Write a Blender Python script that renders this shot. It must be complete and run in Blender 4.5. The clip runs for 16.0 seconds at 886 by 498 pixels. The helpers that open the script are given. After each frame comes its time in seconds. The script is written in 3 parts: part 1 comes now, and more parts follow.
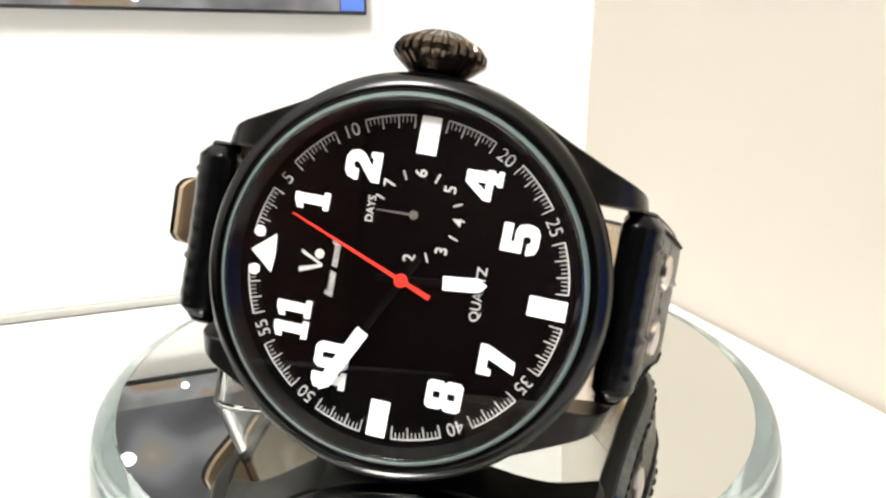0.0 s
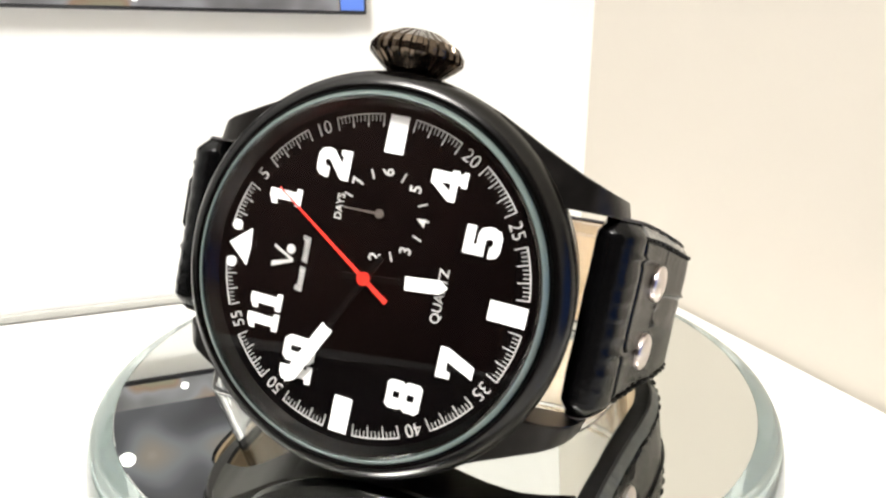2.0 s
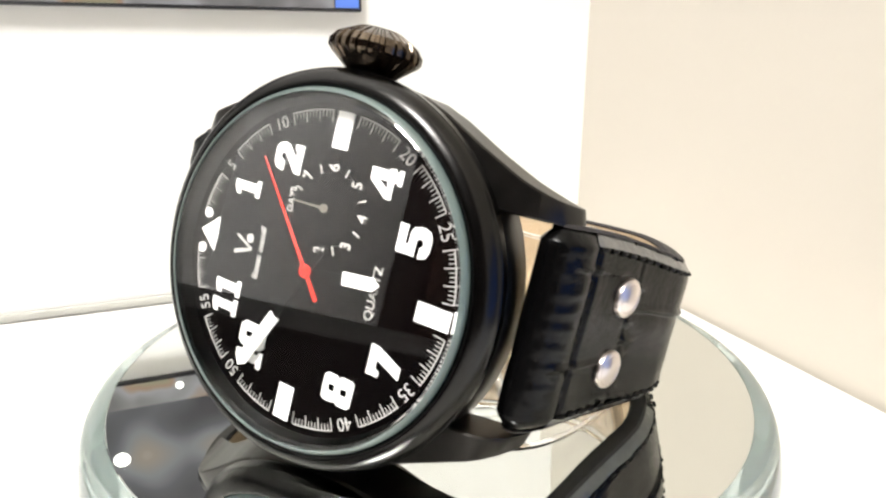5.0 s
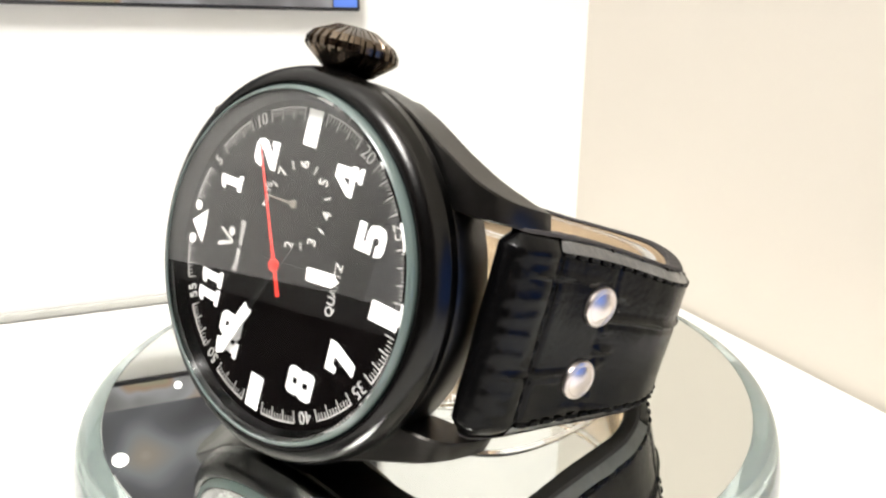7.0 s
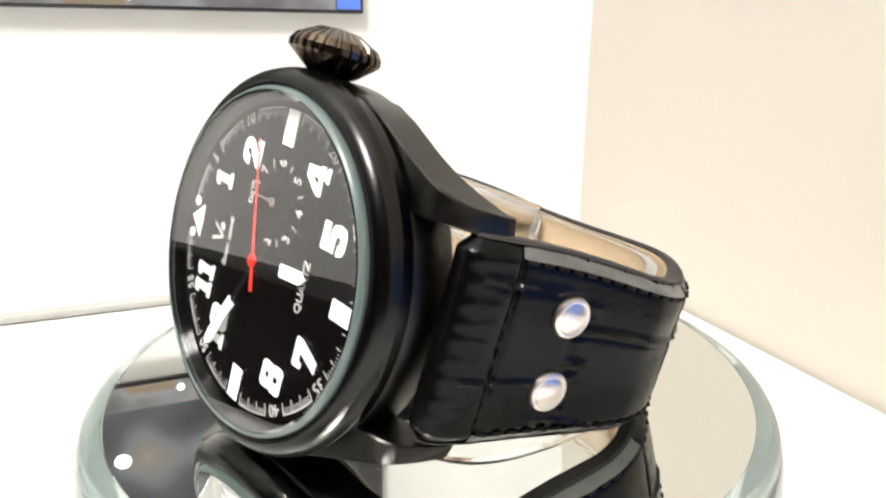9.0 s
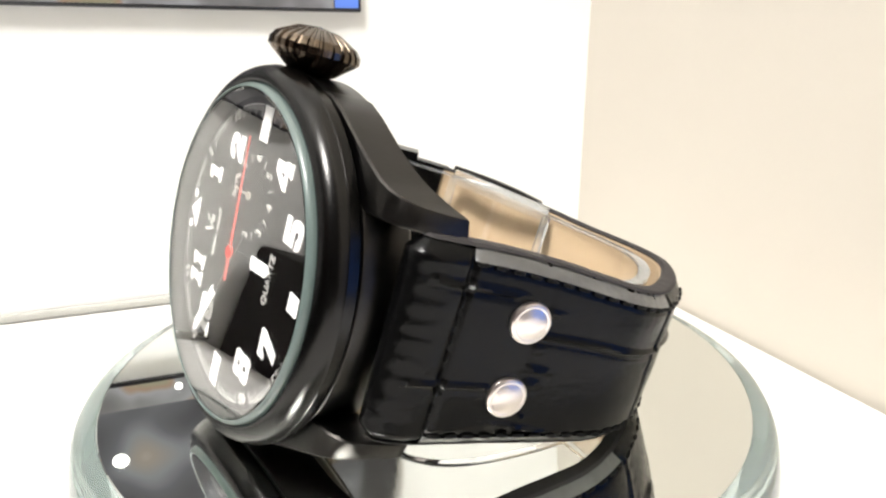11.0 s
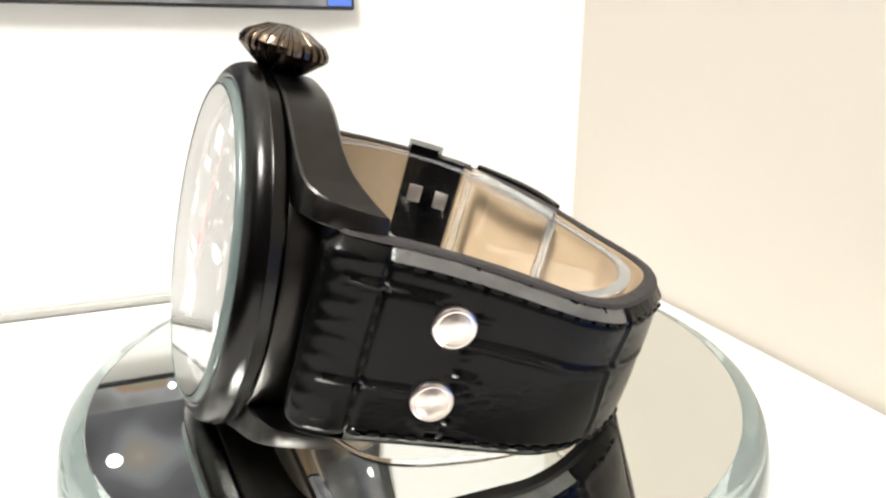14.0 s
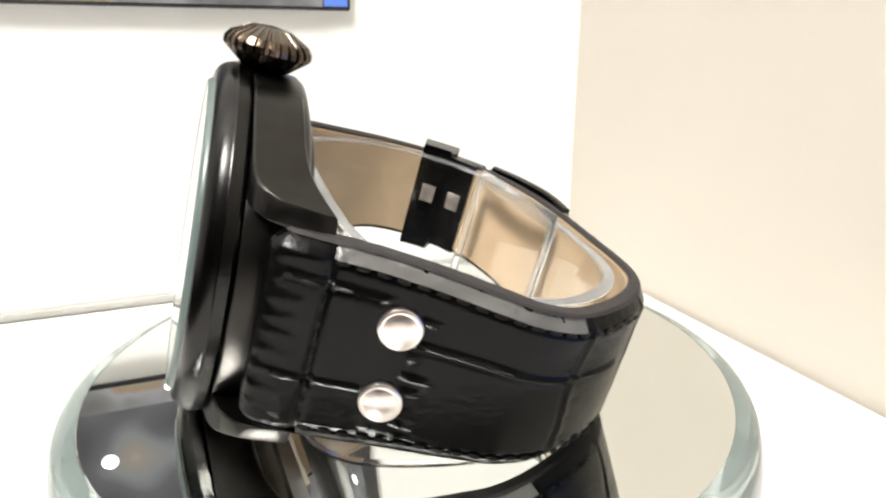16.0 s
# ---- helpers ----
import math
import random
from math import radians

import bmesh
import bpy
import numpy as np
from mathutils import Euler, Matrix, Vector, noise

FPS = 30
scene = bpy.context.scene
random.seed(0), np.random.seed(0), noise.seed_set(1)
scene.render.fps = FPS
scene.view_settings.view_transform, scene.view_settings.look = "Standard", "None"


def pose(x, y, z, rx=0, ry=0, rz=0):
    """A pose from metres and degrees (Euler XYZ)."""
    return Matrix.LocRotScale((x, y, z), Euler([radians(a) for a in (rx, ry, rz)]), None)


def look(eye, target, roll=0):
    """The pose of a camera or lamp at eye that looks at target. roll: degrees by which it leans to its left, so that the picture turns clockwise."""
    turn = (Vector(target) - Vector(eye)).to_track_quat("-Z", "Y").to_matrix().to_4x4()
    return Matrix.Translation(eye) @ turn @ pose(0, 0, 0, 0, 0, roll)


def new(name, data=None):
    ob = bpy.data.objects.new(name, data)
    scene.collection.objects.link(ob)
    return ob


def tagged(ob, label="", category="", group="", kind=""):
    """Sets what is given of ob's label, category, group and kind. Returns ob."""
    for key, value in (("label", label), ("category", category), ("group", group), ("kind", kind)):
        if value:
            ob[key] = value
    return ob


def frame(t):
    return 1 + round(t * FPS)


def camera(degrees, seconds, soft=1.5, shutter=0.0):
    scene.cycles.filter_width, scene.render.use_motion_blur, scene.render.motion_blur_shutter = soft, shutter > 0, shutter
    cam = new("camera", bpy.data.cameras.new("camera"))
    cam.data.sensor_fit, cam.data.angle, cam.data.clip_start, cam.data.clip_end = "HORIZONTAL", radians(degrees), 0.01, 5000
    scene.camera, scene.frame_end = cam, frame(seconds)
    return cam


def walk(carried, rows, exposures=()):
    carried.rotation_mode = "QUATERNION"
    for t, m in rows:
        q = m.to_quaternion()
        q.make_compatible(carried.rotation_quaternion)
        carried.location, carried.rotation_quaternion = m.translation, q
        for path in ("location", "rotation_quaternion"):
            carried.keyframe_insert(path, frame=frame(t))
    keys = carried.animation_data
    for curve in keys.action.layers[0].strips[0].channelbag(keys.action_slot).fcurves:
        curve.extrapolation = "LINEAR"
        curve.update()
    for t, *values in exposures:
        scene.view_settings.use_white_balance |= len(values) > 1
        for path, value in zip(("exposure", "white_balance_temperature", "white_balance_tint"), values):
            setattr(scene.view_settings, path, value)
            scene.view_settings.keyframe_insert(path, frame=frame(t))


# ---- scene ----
# A wrist watch on a mirror turntable in the corner of a white desk.
CAM = [  # seconds, place, pitch, roll, yaw
    (0, -0.00000, -0.09571, 0.04873, -16.757, -0.045, -0.634),
    (0.5, -0.00001, -0.09558, 0.04871, -16.688, -0.049, -0.604),
    (1, -0.00002, -0.09546, 0.04868, -16.717, -0.053, -0.645),
    (1.5, -0.00002, -0.09535, 0.04865, -16.767, -0.056, -0.536),
    (2, -0.00001, -0.09523, 0.04862, -16.768, -0.060, -0.629),
    (2.5, 0.00000, -0.09513, 0.04860, -16.842, -0.064, -0.658),
    (3, 0.00003, -0.09502, 0.04857, -16.883, -0.067, -0.673),
    (3.5, 0.00005, -0.09492, 0.04854, -16.884, -0.071, -0.688),
    (4, 0.00009, -0.09482, 0.04851, -16.912, -0.074, -1.003),
    (6.5, 0.00038, -0.09439, 0.04836, -16.919, -0.093, -0.907),
    (7, 0.00045, -0.09431, 0.04833, -16.944, -0.096, -1.025),
    (7.5, 0.00054, -0.09424, 0.04830, -16.896, -0.100, -0.941),
    (8, 0.00063, -0.09417, 0.04827, -16.795, -0.104, -0.708),
    (8.5, 0.00073, -0.09410, 0.04824, -16.680, -0.107, -0.616),
    (9, 0.00084, -0.09404, 0.04820, -16.726, -0.111, -0.645),
    (11.5, 0.00147, -0.09379, 0.04804, -16.862, -0.129, -0.719),
    (12, 0.00162, -0.09375, 0.04801, -16.985, -0.133, -0.863),
    (12.5, 0.00178, -0.09371, 0.04797, -16.981, -0.136, -0.916),
    (13, 0.00194, -0.09368, 0.04794, -16.981, -0.140, -0.925),
    (13.5, 0.00211, -0.09365, 0.04790, -16.936, -0.144, -0.986),
    (14, 0.00229, -0.09363, 0.04787, -16.914, -0.147, -0.992),
    (14.5, 0.00247, -0.09361, 0.04783, -16.924, -0.151, -1.055),
    (15, 0.00266, -0.09359, 0.04780, -16.935, -0.154, -1.065),
    (15.5, 0.00286, -0.09357, 0.04776, -16.897, -0.158, -1.114),
    (16, 0.00306, -0.09356, 0.04773, -16.839, -0.162, -1.130),
]
TURN = [(0, -9.31), (0.5, -11.26), (1, -13.23), (1.5, -15.09), (2, -17.11), (2.5, -19.11), (3, -21.09), (3.5, -23.09), (4, -25.26), (6.5, -34.74), (7, -36.76), (7.5, -38.62), (8, -40.39), (8.5, -42.20), (9, -44.08), (11.5, -53.58), (12, -55.58), (12.5, -57.49), (13, -59.40), (13.5, -61.28), (14, -63.06), (14.5, -64.93), (15, -66.83), (15.5, -68.73), (16, -70.60)]  # seconds, degrees of the turntable

cam = camera(69.30, 16.0, soft=2.4)
walk(cam, [(t, pose(x, y, z, 90 + p, 0, w) @ pose(0, 0, 0, 0, 0, r)) for t, x, y, z, p, r, w in CAM])

MM = 0.001
EX = 0.0

# ---- light ----
world = bpy.data.worlds.new("world")
world.use_nodes = True
scene.world = world
world.node_tree.nodes["Background"].inputs[0].default_value = (0.9, 0.95, 1.0, 1)
world.node_tree.nodes["Background"].inputs[1].default_value = 0.3
scene.view_settings.exposure = EX


# ---- materials ----
def mat(name, colour, rough=0.5, metal=0.0, spec=0.5, vary=0.0, vscale=200.0, bump=0.0, bscale=600.0, trans=0.0, ior=1.45, emit=0.0, coat=0.0):
    """A material with two scales of variation in colour and a fine relief."""
    m = bpy.data.materials.new(name)
    m.use_nodes = True
    nt = m.node_tree
    b = nt.nodes["Principled BSDF"]
    b.inputs["Base Color"].default_value = (*colour, 1)
    b.inputs["Roughness"].default_value = rough
    b.inputs["Metallic"].default_value = metal
    b.inputs["Specular IOR Level"].default_value = spec
    b.inputs["Transmission Weight"].default_value = trans
    b.inputs["IOR"].default_value = ior
    b.inputs["Coat Weight"].default_value = coat
    if emit:
        b.inputs["Emission Color"].default_value = (*colour, 1)
        b.inputs["Emission Strength"].default_value = emit
    co = nt.nodes.new("ShaderNodeTexCoord")
    if vary:
        n1 = nt.nodes.new("ShaderNodeTexNoise")
        n1.inputs["Scale"].default_value = vscale
        n1.inputs["Detail"].default_value = 6
        nt.links.new(co.outputs["Object"], n1.inputs["Vector"])
        mix = nt.nodes.new("ShaderNodeMix")
        mix.data_type = "RGBA"
        mix.inputs[6].default_value = (*[c * (1 - vary) for c in colour], 1)
        mix.inputs[7].default_value = (*[min(1, c * (1 + vary)) for c in colour], 1)
        nt.links.new(n1.outputs["Fac"], mix.inputs[0])
        nt.links.new(mix.outputs[2], b.inputs["Base Color"])
        mr = nt.nodes.new("ShaderNodeMapRange")
        mr.inputs[3].default_value = max(0.02, rough * (1 - 0.6 * vary))
        mr.inputs[4].default_value = min(1, rough * (1 + 0.6 * vary))
        nt.links.new(n1.outputs["Fac"], mr.inputs[0])
        nt.links.new(mr.outputs[0], b.inputs["Roughness"])
    if bump:
        n2 = nt.nodes.new("ShaderNodeTexNoise")
        n2.inputs["Scale"].default_value = bscale
        n2.inputs["Detail"].default_value = 5
        nt.links.new(co.outputs["Object"], n2.inputs["Vector"])
        bp = nt.nodes.new("ShaderNodeBump")
        bp.inputs["Strength"].default_value = bump
        bp.inputs["Distance"].default_value = 0.0004
        nt.links.new(n2.outputs["Fac"], bp.inputs["Height"])
        nt.links.new(bp.outputs[0], b.inputs["Normal"])
    return m


BLACK_METAL = mat("black_metal", (0.028, 0.0275, 0.027), 0.24, 1.0, 0.5, 0.2, 300, 0.03, 4000)
BRUSHED = mat("black_brushed_metal", (0.036, 0.034, 0.032), 0.34, 1.0, 0.5, 0.25, 500, 0.05, 5000)
CROWN_METAL = mat("worn_gunmetal", (0.11, 0.086, 0.064), 0.2, 1.0, 0.5, 0.45, 900, 0.1, 3000)
LEATHER = mat("black_leather", (0.0014, 0.0014, 0.0015), 0.25, 0, 0.18, 0.3, 260, 0.14, 1500)
# worn border leather; its paler grey paints in a highlight
SHINY = mat("worn_leather_painted_sheen", (0.075, 0.075, 0.072), 0.36, 0, 1.0, 0.7, 260, 0.8, 500, coat=0.6)
EDGE = mat("strap_edge_paint", (0.032, 0.029, 0.029), 0.6, 0, 0.25, 0.2, 300, 0.2, 2500)
LINING = mat("tan_leather", (0.335, 0.245, 0.155), 0.5, 0, 0.3, 0.25, 120, 0.25, 2200)
THREAD = mat("black_thread", (0.003, 0.003, 0.003), 0.5, 0, 0.15)
STEEL = mat("polished_steel", (0.74, 0.67, 0.63), 0.3, 1.0, 0.5, 0.12, 500)
DIAL = mat("black_dial", (0.0009, 0.0005, 0.0005), 0.5, 0, 0.01, 0.15, 300)
LUME = mat("white_lume", (0.90, 0.895, 0.87), 0.6, 0, 0.3, 0.04, 800)
PRINT = mat("white_print", (0.47, 0.46, 0.44), 0.6, 0, 0.3, 0.05, 800)
RED = mat("red_lacquer", (0.75, 0.035, 0.02), 0.35, 0, 0.5, 0.08, 500)
HAND_STEEL = mat("grey_steel", (0.5, 0.46, 0.4), 0.3, 1.0)
HAND_BLACK = mat("black_hand_lacquer", (0.002, 0.002, 0.002), 0.35, 0, 0.08)
GLASS = mat("mineral_glass", (1, 1, 1), 0.0, 0, 0.5, trans=1.0, ior=1.7)
FROST = mat("polished_plastic_edge", (0.97, 0.98, 0.98), 0.08, 0, 0.5, 0.02, 300, trans=0.93, ior=1.46)
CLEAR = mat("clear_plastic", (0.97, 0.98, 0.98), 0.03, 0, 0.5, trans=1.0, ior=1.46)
MIRROR = mat("mirror", (0.86, 0.88, 0.85), 0.015, 1.0)
GREEN_GLASS = mat("greenish_glass", (0.52, 0.60, 0.575), 0.03, 0, 0.5, 0.05, 60, trans=0.8, ior=1.5)
BASE_WHITE = mat("turntable_plastic", (0.75, 0.76, 0.76), 0.35, 0, 0.5, 0.05, 60)
TABLE = mat("white_laminate", (0.86, 0.85, 0.83), 0.4, 0, 0.4, 0.03, 30, 0.03, 900)
WALL_WHITE = mat("white_wall_paint", (0.86, 0.86, 0.84), 0.6, 0, 0.3, 0.03, 9, 0.06, 300)
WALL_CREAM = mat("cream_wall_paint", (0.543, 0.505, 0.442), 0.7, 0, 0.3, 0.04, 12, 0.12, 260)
WALL_GREY = mat("grey_wall_paint", (0.80, 0.81, 0.83), 0.7, 0, 0.3, 0.05, 6, 0.06, 300)
WALL_BROWN = mat("dark_brown_wall", (0.014, 0.006, 0.005), 0.7, 0, 0.3, 0.15, 5, 0.06, 300)
FLOOR = mat("brown_floor", (0.16, 0.10, 0.06), 0.5, 0, 0.4, 0.25, 7, 0.06, 90)
FRAME_DARK = mat("dark_plastic", (0.02, 0.02, 0.024), 0.3)


# ---- mesh helpers ----
def empty(name, m=None):
    ob = new(name)
    ob.empty_display_size = 0.01
    if m is not None:
        ob.matrix_basis = m
    return ob


def part(name, bm, material, parent=None, label="", smooth=True, angle=35):
    me = bpy.data.meshes.new(name)
    bmesh.ops.recalc_face_normals(bm, faces=bm.faces)
    bm.to_mesh(me)
    bm.free()
    me.materials.append(material)
    if smooth:
        me.shade_smooth()
        me.set_sharp_from_angle(angle=radians(angle))
    ob = new(name, me)
    ob.parent = parent
    if label:
        tagged(ob, label)
    return ob


def lathe(profile, steps=128, axis="z", wave=None, closed=False):
    """Spins (radius, height) pairs, in mm, round an axis."""
    bm = bmesh.new()
    rings = []
    for i in range(steps):
        a = 2 * math.pi * i / steps
        ring = []
        for k, (r, h) in enumerate(profile):
            q = r * (wave(a, k) if wave else 1)
            x, y = q * math.cos(a), q * math.sin(a)
            p = (x, y, h) if axis == "z" else (x, h, y)
            ring.append(bm.verts.new(Vector(p) * MM))
        rings.append(ring)
    n = len(profile)
    for i in range(steps):
        a, b = rings[i], rings[(i + 1) % steps]
        for k in range(n if closed else n - 1):
            j = (k + 1) % n
            bm.faces.new((a[k], b[k], b[j], a[j]))
    bmesh.ops.remove_doubles(bm, verts=bm.verts, dist=1e-7)
    return bm


def prism(points, z0, z1, bm=None):
    """A flat plate from an outline of (x, y) in mm between two heights."""
    bm = bm or bmesh.new()
    lo = [bm.verts.new((x * MM, y * MM, z0 * MM)) for x, y in points]
    hi = [bm.verts.new((x * MM, y * MM, z1 * MM)) for x, y in points]
    n = len(points)
    bm.faces.new(hi)
    bm.faces.new(lo[::-1])
    for i in range(n):
        bm.faces.new((lo[i], lo[(i + 1) % n], hi[(i + 1) % n], hi[i]))
    return bm


def box(x0, x1, y0, y1, z0, z1, bevel=0.0, m=None):
    bm = bmesh.new()
    bmesh.ops.create_cube(bm, size=1)
    for v in bm.verts:
        v.co = Vector(((x0, x1)[v.co.x > 0], (y0, y1)[v.co.y > 0], (z0, z1)[v.co.z > 0]))
    if bevel:
        bmesh.ops.bevel(bm, geom=bm.edges[:], offset=bevel, segments=2, affect="EDGES", profile=0.5)
    if m is not None:
        bmesh.ops.transform(bm, matrix=m, verts=bm.verts)
    return bm


def disc(x, y, r, z0, z1, steps=32):
    return prism([(x + r * math.cos(2 * math.pi * i / steps), y + r * math.sin(2 * math.pi * i / steps)) for i in range(steps)], z0, z1)


def letters(text, size, m, bold=0.0, wide=1.0, shear=0.0, depth=0.05):
    """A bmesh of flat letters, centred, size in mm; m places it."""
    cu = bpy.data.curves.new("text", "FONT")
    cu.body, cu.size, cu.align_x, cu.align_y = text, size * MM, "CENTER", "CENTER"
    cu.offset, cu.extrude, cu.shear, cu.resolution_u = bold * MM, depth * MM, shear, 4
    ob = bpy.data.objects.new("text", cu)
    scene.collection.objects.link(ob)
    bpy.context.view_layer.update()
    me = bpy.data.meshes.new_from_object(ob.evaluated_get(bpy.context.evaluated_depsgraph_get()))
    bpy.data.objects.remove(ob)
    bpy.data.curves.remove(cu)
    bm = bmesh.new()
    bm.from_mesh(me)
    bpy.data.meshes.remove(me)
    bmesh.ops.transform(bm, matrix=m @ Matrix.Diagonal((wide, 1, 1, 1)), verts=bm.verts)
    return bm


def join(bms):
    out = bmesh.new()
    for b in bms:
        me = bpy.data.meshes.new("tmp")
        b.to_mesh(me)
        out.from_mesh(me)
        b.free()
        bpy.data.meshes.remove(me)
    return out


# ---- the room: a corner of two walls, turned by 20 degrees ----
ROOM = pose(0.061, 0.166, -0.032, 0, 0, 20.0)  # the corner on the desk top
R_LEFT, R_BACK, R_DOWN, R_UP = -1.6, -1.2, -0.74, 1.65


def wall(name, x0, x1, y0, y1, z0, z1, material, label):
    ob = part(name, box(x0, x1, y0, y1, z0, z1), material, None, smooth=False)
    ob.matrix_basis = ROOM
    return tagged(ob, label, "wall", kind="structure")


wall("wall_north", R_LEFT, 0, 0, 0.1, R_DOWN, R_UP, WALL_WHITE, "plain bright white wall behind the desk")
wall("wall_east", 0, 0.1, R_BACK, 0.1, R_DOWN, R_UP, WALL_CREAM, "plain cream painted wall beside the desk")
wall("wall_west", R_LEFT - 0.1, R_LEFT, R_BACK, 0.1, R_DOWN, R_UP, WALL_GREY, "plain grey painted wall")
wall("wall_south", R_LEFT - 0.1, 0.1, R_BACK - 0.1, R_BACK, R_DOWN, R_UP, WALL_BROWN, "plain dark brown wall of a dim room")
wall("floor", R_LEFT - 0.1, 0.1, R_BACK - 0.1, 0.1, R_DOWN - 0.1, R_DOWN, FLOOR, "plain brown floor")["category"] = "floor"
wall("ceiling", R_LEFT - 0.1, 0.1, R_BACK - 0.1, 0.1, R_UP, R_UP + 0.1, WALL_WHITE, "plain white ceiling")["category"] = "ceiling"

# ---- ceiling lamp ----
LAMP = ROOM @ look((-0.75, -0.62, R_UP - 0.22), (-0.05, -0.05, 0.1))
lamp = empty("ceiling_light", LAMP)
tagged(lamp, "flat white ceiling light tilted towards the desk", "lamp")
part("frame", box(-0.17, 0.17, -0.17, 0.17, 0.004, 0.04, 0.004), BASE_WHITE, lamp)
part("diffuser", box(-0.155, 0.155, -0.155, 0.155, 0.0, 0.004), mat("diffuser", (1.0, 0.97, 0.92), 0.5, emit=8), lamp, smooth=False)
part("arm", box(-0.012, 0.012, -0.012, 0.012, 0.04, 0.30, 0.003), BASE_WHITE, lamp)
light = bpy.data.lights.new("ceiling_area", "AREA")
light.shape, light.size, light.size_y, light.energy, light.color = "RECTANGLE", 0.3, 0.3, 42, (1.0, 0.975, 0.94)
new("ceiling_area", light).matrix_world = LAMP @ pose(0, 0, -0.003)

# ---- desk ----
desk = empty("desk", ROOM)
tagged(desk, "white laminate desk pushed into the corner", "desk")
part("desktop", box(-0.285, -0.001, -0.42, -0.001, -0.03, 0, 0.002), TABLE, desk)
for x in (-0.26, -0.05):
    for y in (-0.38, -0.05):
        part("leg", box(x - 0.025, x + 0.025, y - 0.025, y + 0.025, R_DOWN, -0.03, 0.003), TABLE, desk)

# ---- unseen, for reflections: low dark sideboard beside the desk, tall brown cupboard, blue panel ----
DARK_WOOD = mat("black_stained_wood", (0.012, 0.011, 0.010), 0.6, 0, 0.2, 0.3, 14, 0.1, 200)
BROWN_WOOD = mat("dark_brown_wood", (0.035, 0.017, 0.013), 0.6, 0, 0.2, 0.3, 9, 0.1, 160)


def cupboard(name, x0, x1, y0, y1, z1, doors, material, label, side):
    """A carcass on the floor with doors on its front and a knob on each."""
    ob = empty(name, ROOM)
    tagged(ob, label, "cupboard")
    part("body", box(x0, x1, y0, y1, R_DOWN + 0.001, z1, 0.003), material, ob)
    lo, hi = (y0, y1) if side == "x" else (x0, x1)
    step = (hi - lo) / doors
    for k in range(doors):
        a, b = lo + step * k + 0.004, lo + step * (k + 1) - 0.004
        z0, z2 = R_DOWN + 0.05, z1 - 0.03
        if side == "back":
            door, knob = box(a, b, y1 + 0.0005, y1 + 0.018, z0, z2, 0.002), pose(b - 0.04, y1 + 0.018, (z0 + z2) / 2, -90, 0, 0)
        elif side == "y":
            door, knob = box(a, b, y0 - 0.018, y0 - 0.0005, z0, z2, 0.002), pose(b - 0.04, y0 - 0.018, (z0 + z2) / 2, 90, 0, 0)
        else:
            door, knob = box(x1 + 0.0005, x1 + 0.018, a, b, z0, z2, 0.002), pose(x1 + 0.018, b - 0.04, (z0 + z2) / 2, 0, 90, 0)
        dr = part("door", door, material, ob)
        part("knob", lathe([(0, 0), (5, 0), (6, 8), (12, 14), (12, 20), (8, 24), (0, 25)], 24), HAND_STEEL, dr).matrix_basis = knob
    return ob


# added out of view to shape the dark reflections in the dial glass
cupboard("unseen_sideboard", -1.15, -0.29, -0.40, -0.004, 0.046, 2, DARK_WOOD, "unseen low black wooden cabinet added to darken the dial glass reflection", "y")
cupboard("unseen_tall_cupboard", R_LEFT + 0.004, R_LEFT + 0.40, -1.19, -0.41, 1.5, 1, BROWN_WOOD, "unseen tall dark brown wooden cupboard added to darken the dial glass reflection", "x")
cupboard("unseen_low_chest", -1.18, -0.25, -1.19, -0.92, 0.0, 3, mat("mid_brown_wood", (0.085, 0.068, 0.055), 0.55, 0, 0.3, 0.2, 12, 0.1, 160), "unseen low brown wooden chest added to tone the dial glass reflection", "back")
# unseen glowing panel, added to put a blue reflection on the lugs
unseen_blue_panel = empty("unseen_blue_panel", ROOM)
tagged(unseen_blue_panel, "unseen deep blue glowing panel added for the blue lug reflection", "screen")
part("housing", box(-0.014, -0.0005, -0.44, -0.215, 0.005, 0.10, 0.002), FRAME_DARK, unseen_blue_panel)
part("display", box(-0.0155, -0.0142, -0.43, -0.225, 0.015, 0.09), mat("deep_blue_glow", (0.08, 0.19, 0.60), 0.3, emit=0.4), unseen_blue_panel, "blue glowing face that tints the lugs", smooth=False)

# ---- turntable ----
turntable = empty("turntable", pose(0, 0, -0.032))
tagged(turntable, "round mirror-topped display turntable with a greenish glass rim", "turntable")
part("base", lathe([(0, 0), (49.7, 0), (51.2, 1.5), (51.2, 20), (50.7, 21.5), (0, 21.5)], 128), BASE_WHITE, turntable)
part("glass_rim", lathe([(47.55, 33.7), (48.9, 33.5), (50.1, 32.9), (50.8, 31.8), (51.6, 28.5), (52.1, 24.5), (51.9, 22.3), (51.3, 21.7), (47.55, 21.7)], 160, closed=True), GREEN_GLASS, turntable, "greenish glass rim")
mirror = part("mirror_plate", lathe([(0, 21.7), (47.5, 21.7), (47.5, 33.65), (47.4, 33.7), (0, 33.7)], 160), MIRROR, turntable, "mirrored top plate", angle=3)

# ---- wrist watch ----
# its space: x from 12 to 6 o'clock, y from 9 to 3, z out of the dial, in mm
U = Vector((0.99093448, -0.03194728, -0.13049226))
N = Vector((0.0, -0.97131452, 0.23779843))
V = N.cross(U)
REST = Matrix(((U.x, V.x, N.x, 0.00088), (U.y, V.y, N.y, -0.02868), (U.z, V.z, N.z, 0.02510), (0, 0, 0, 1)))
watch = empty("wrist_watch", REST)
tagged(watch, "large black wrist watch with white numerals and a black leather strap", "watch")


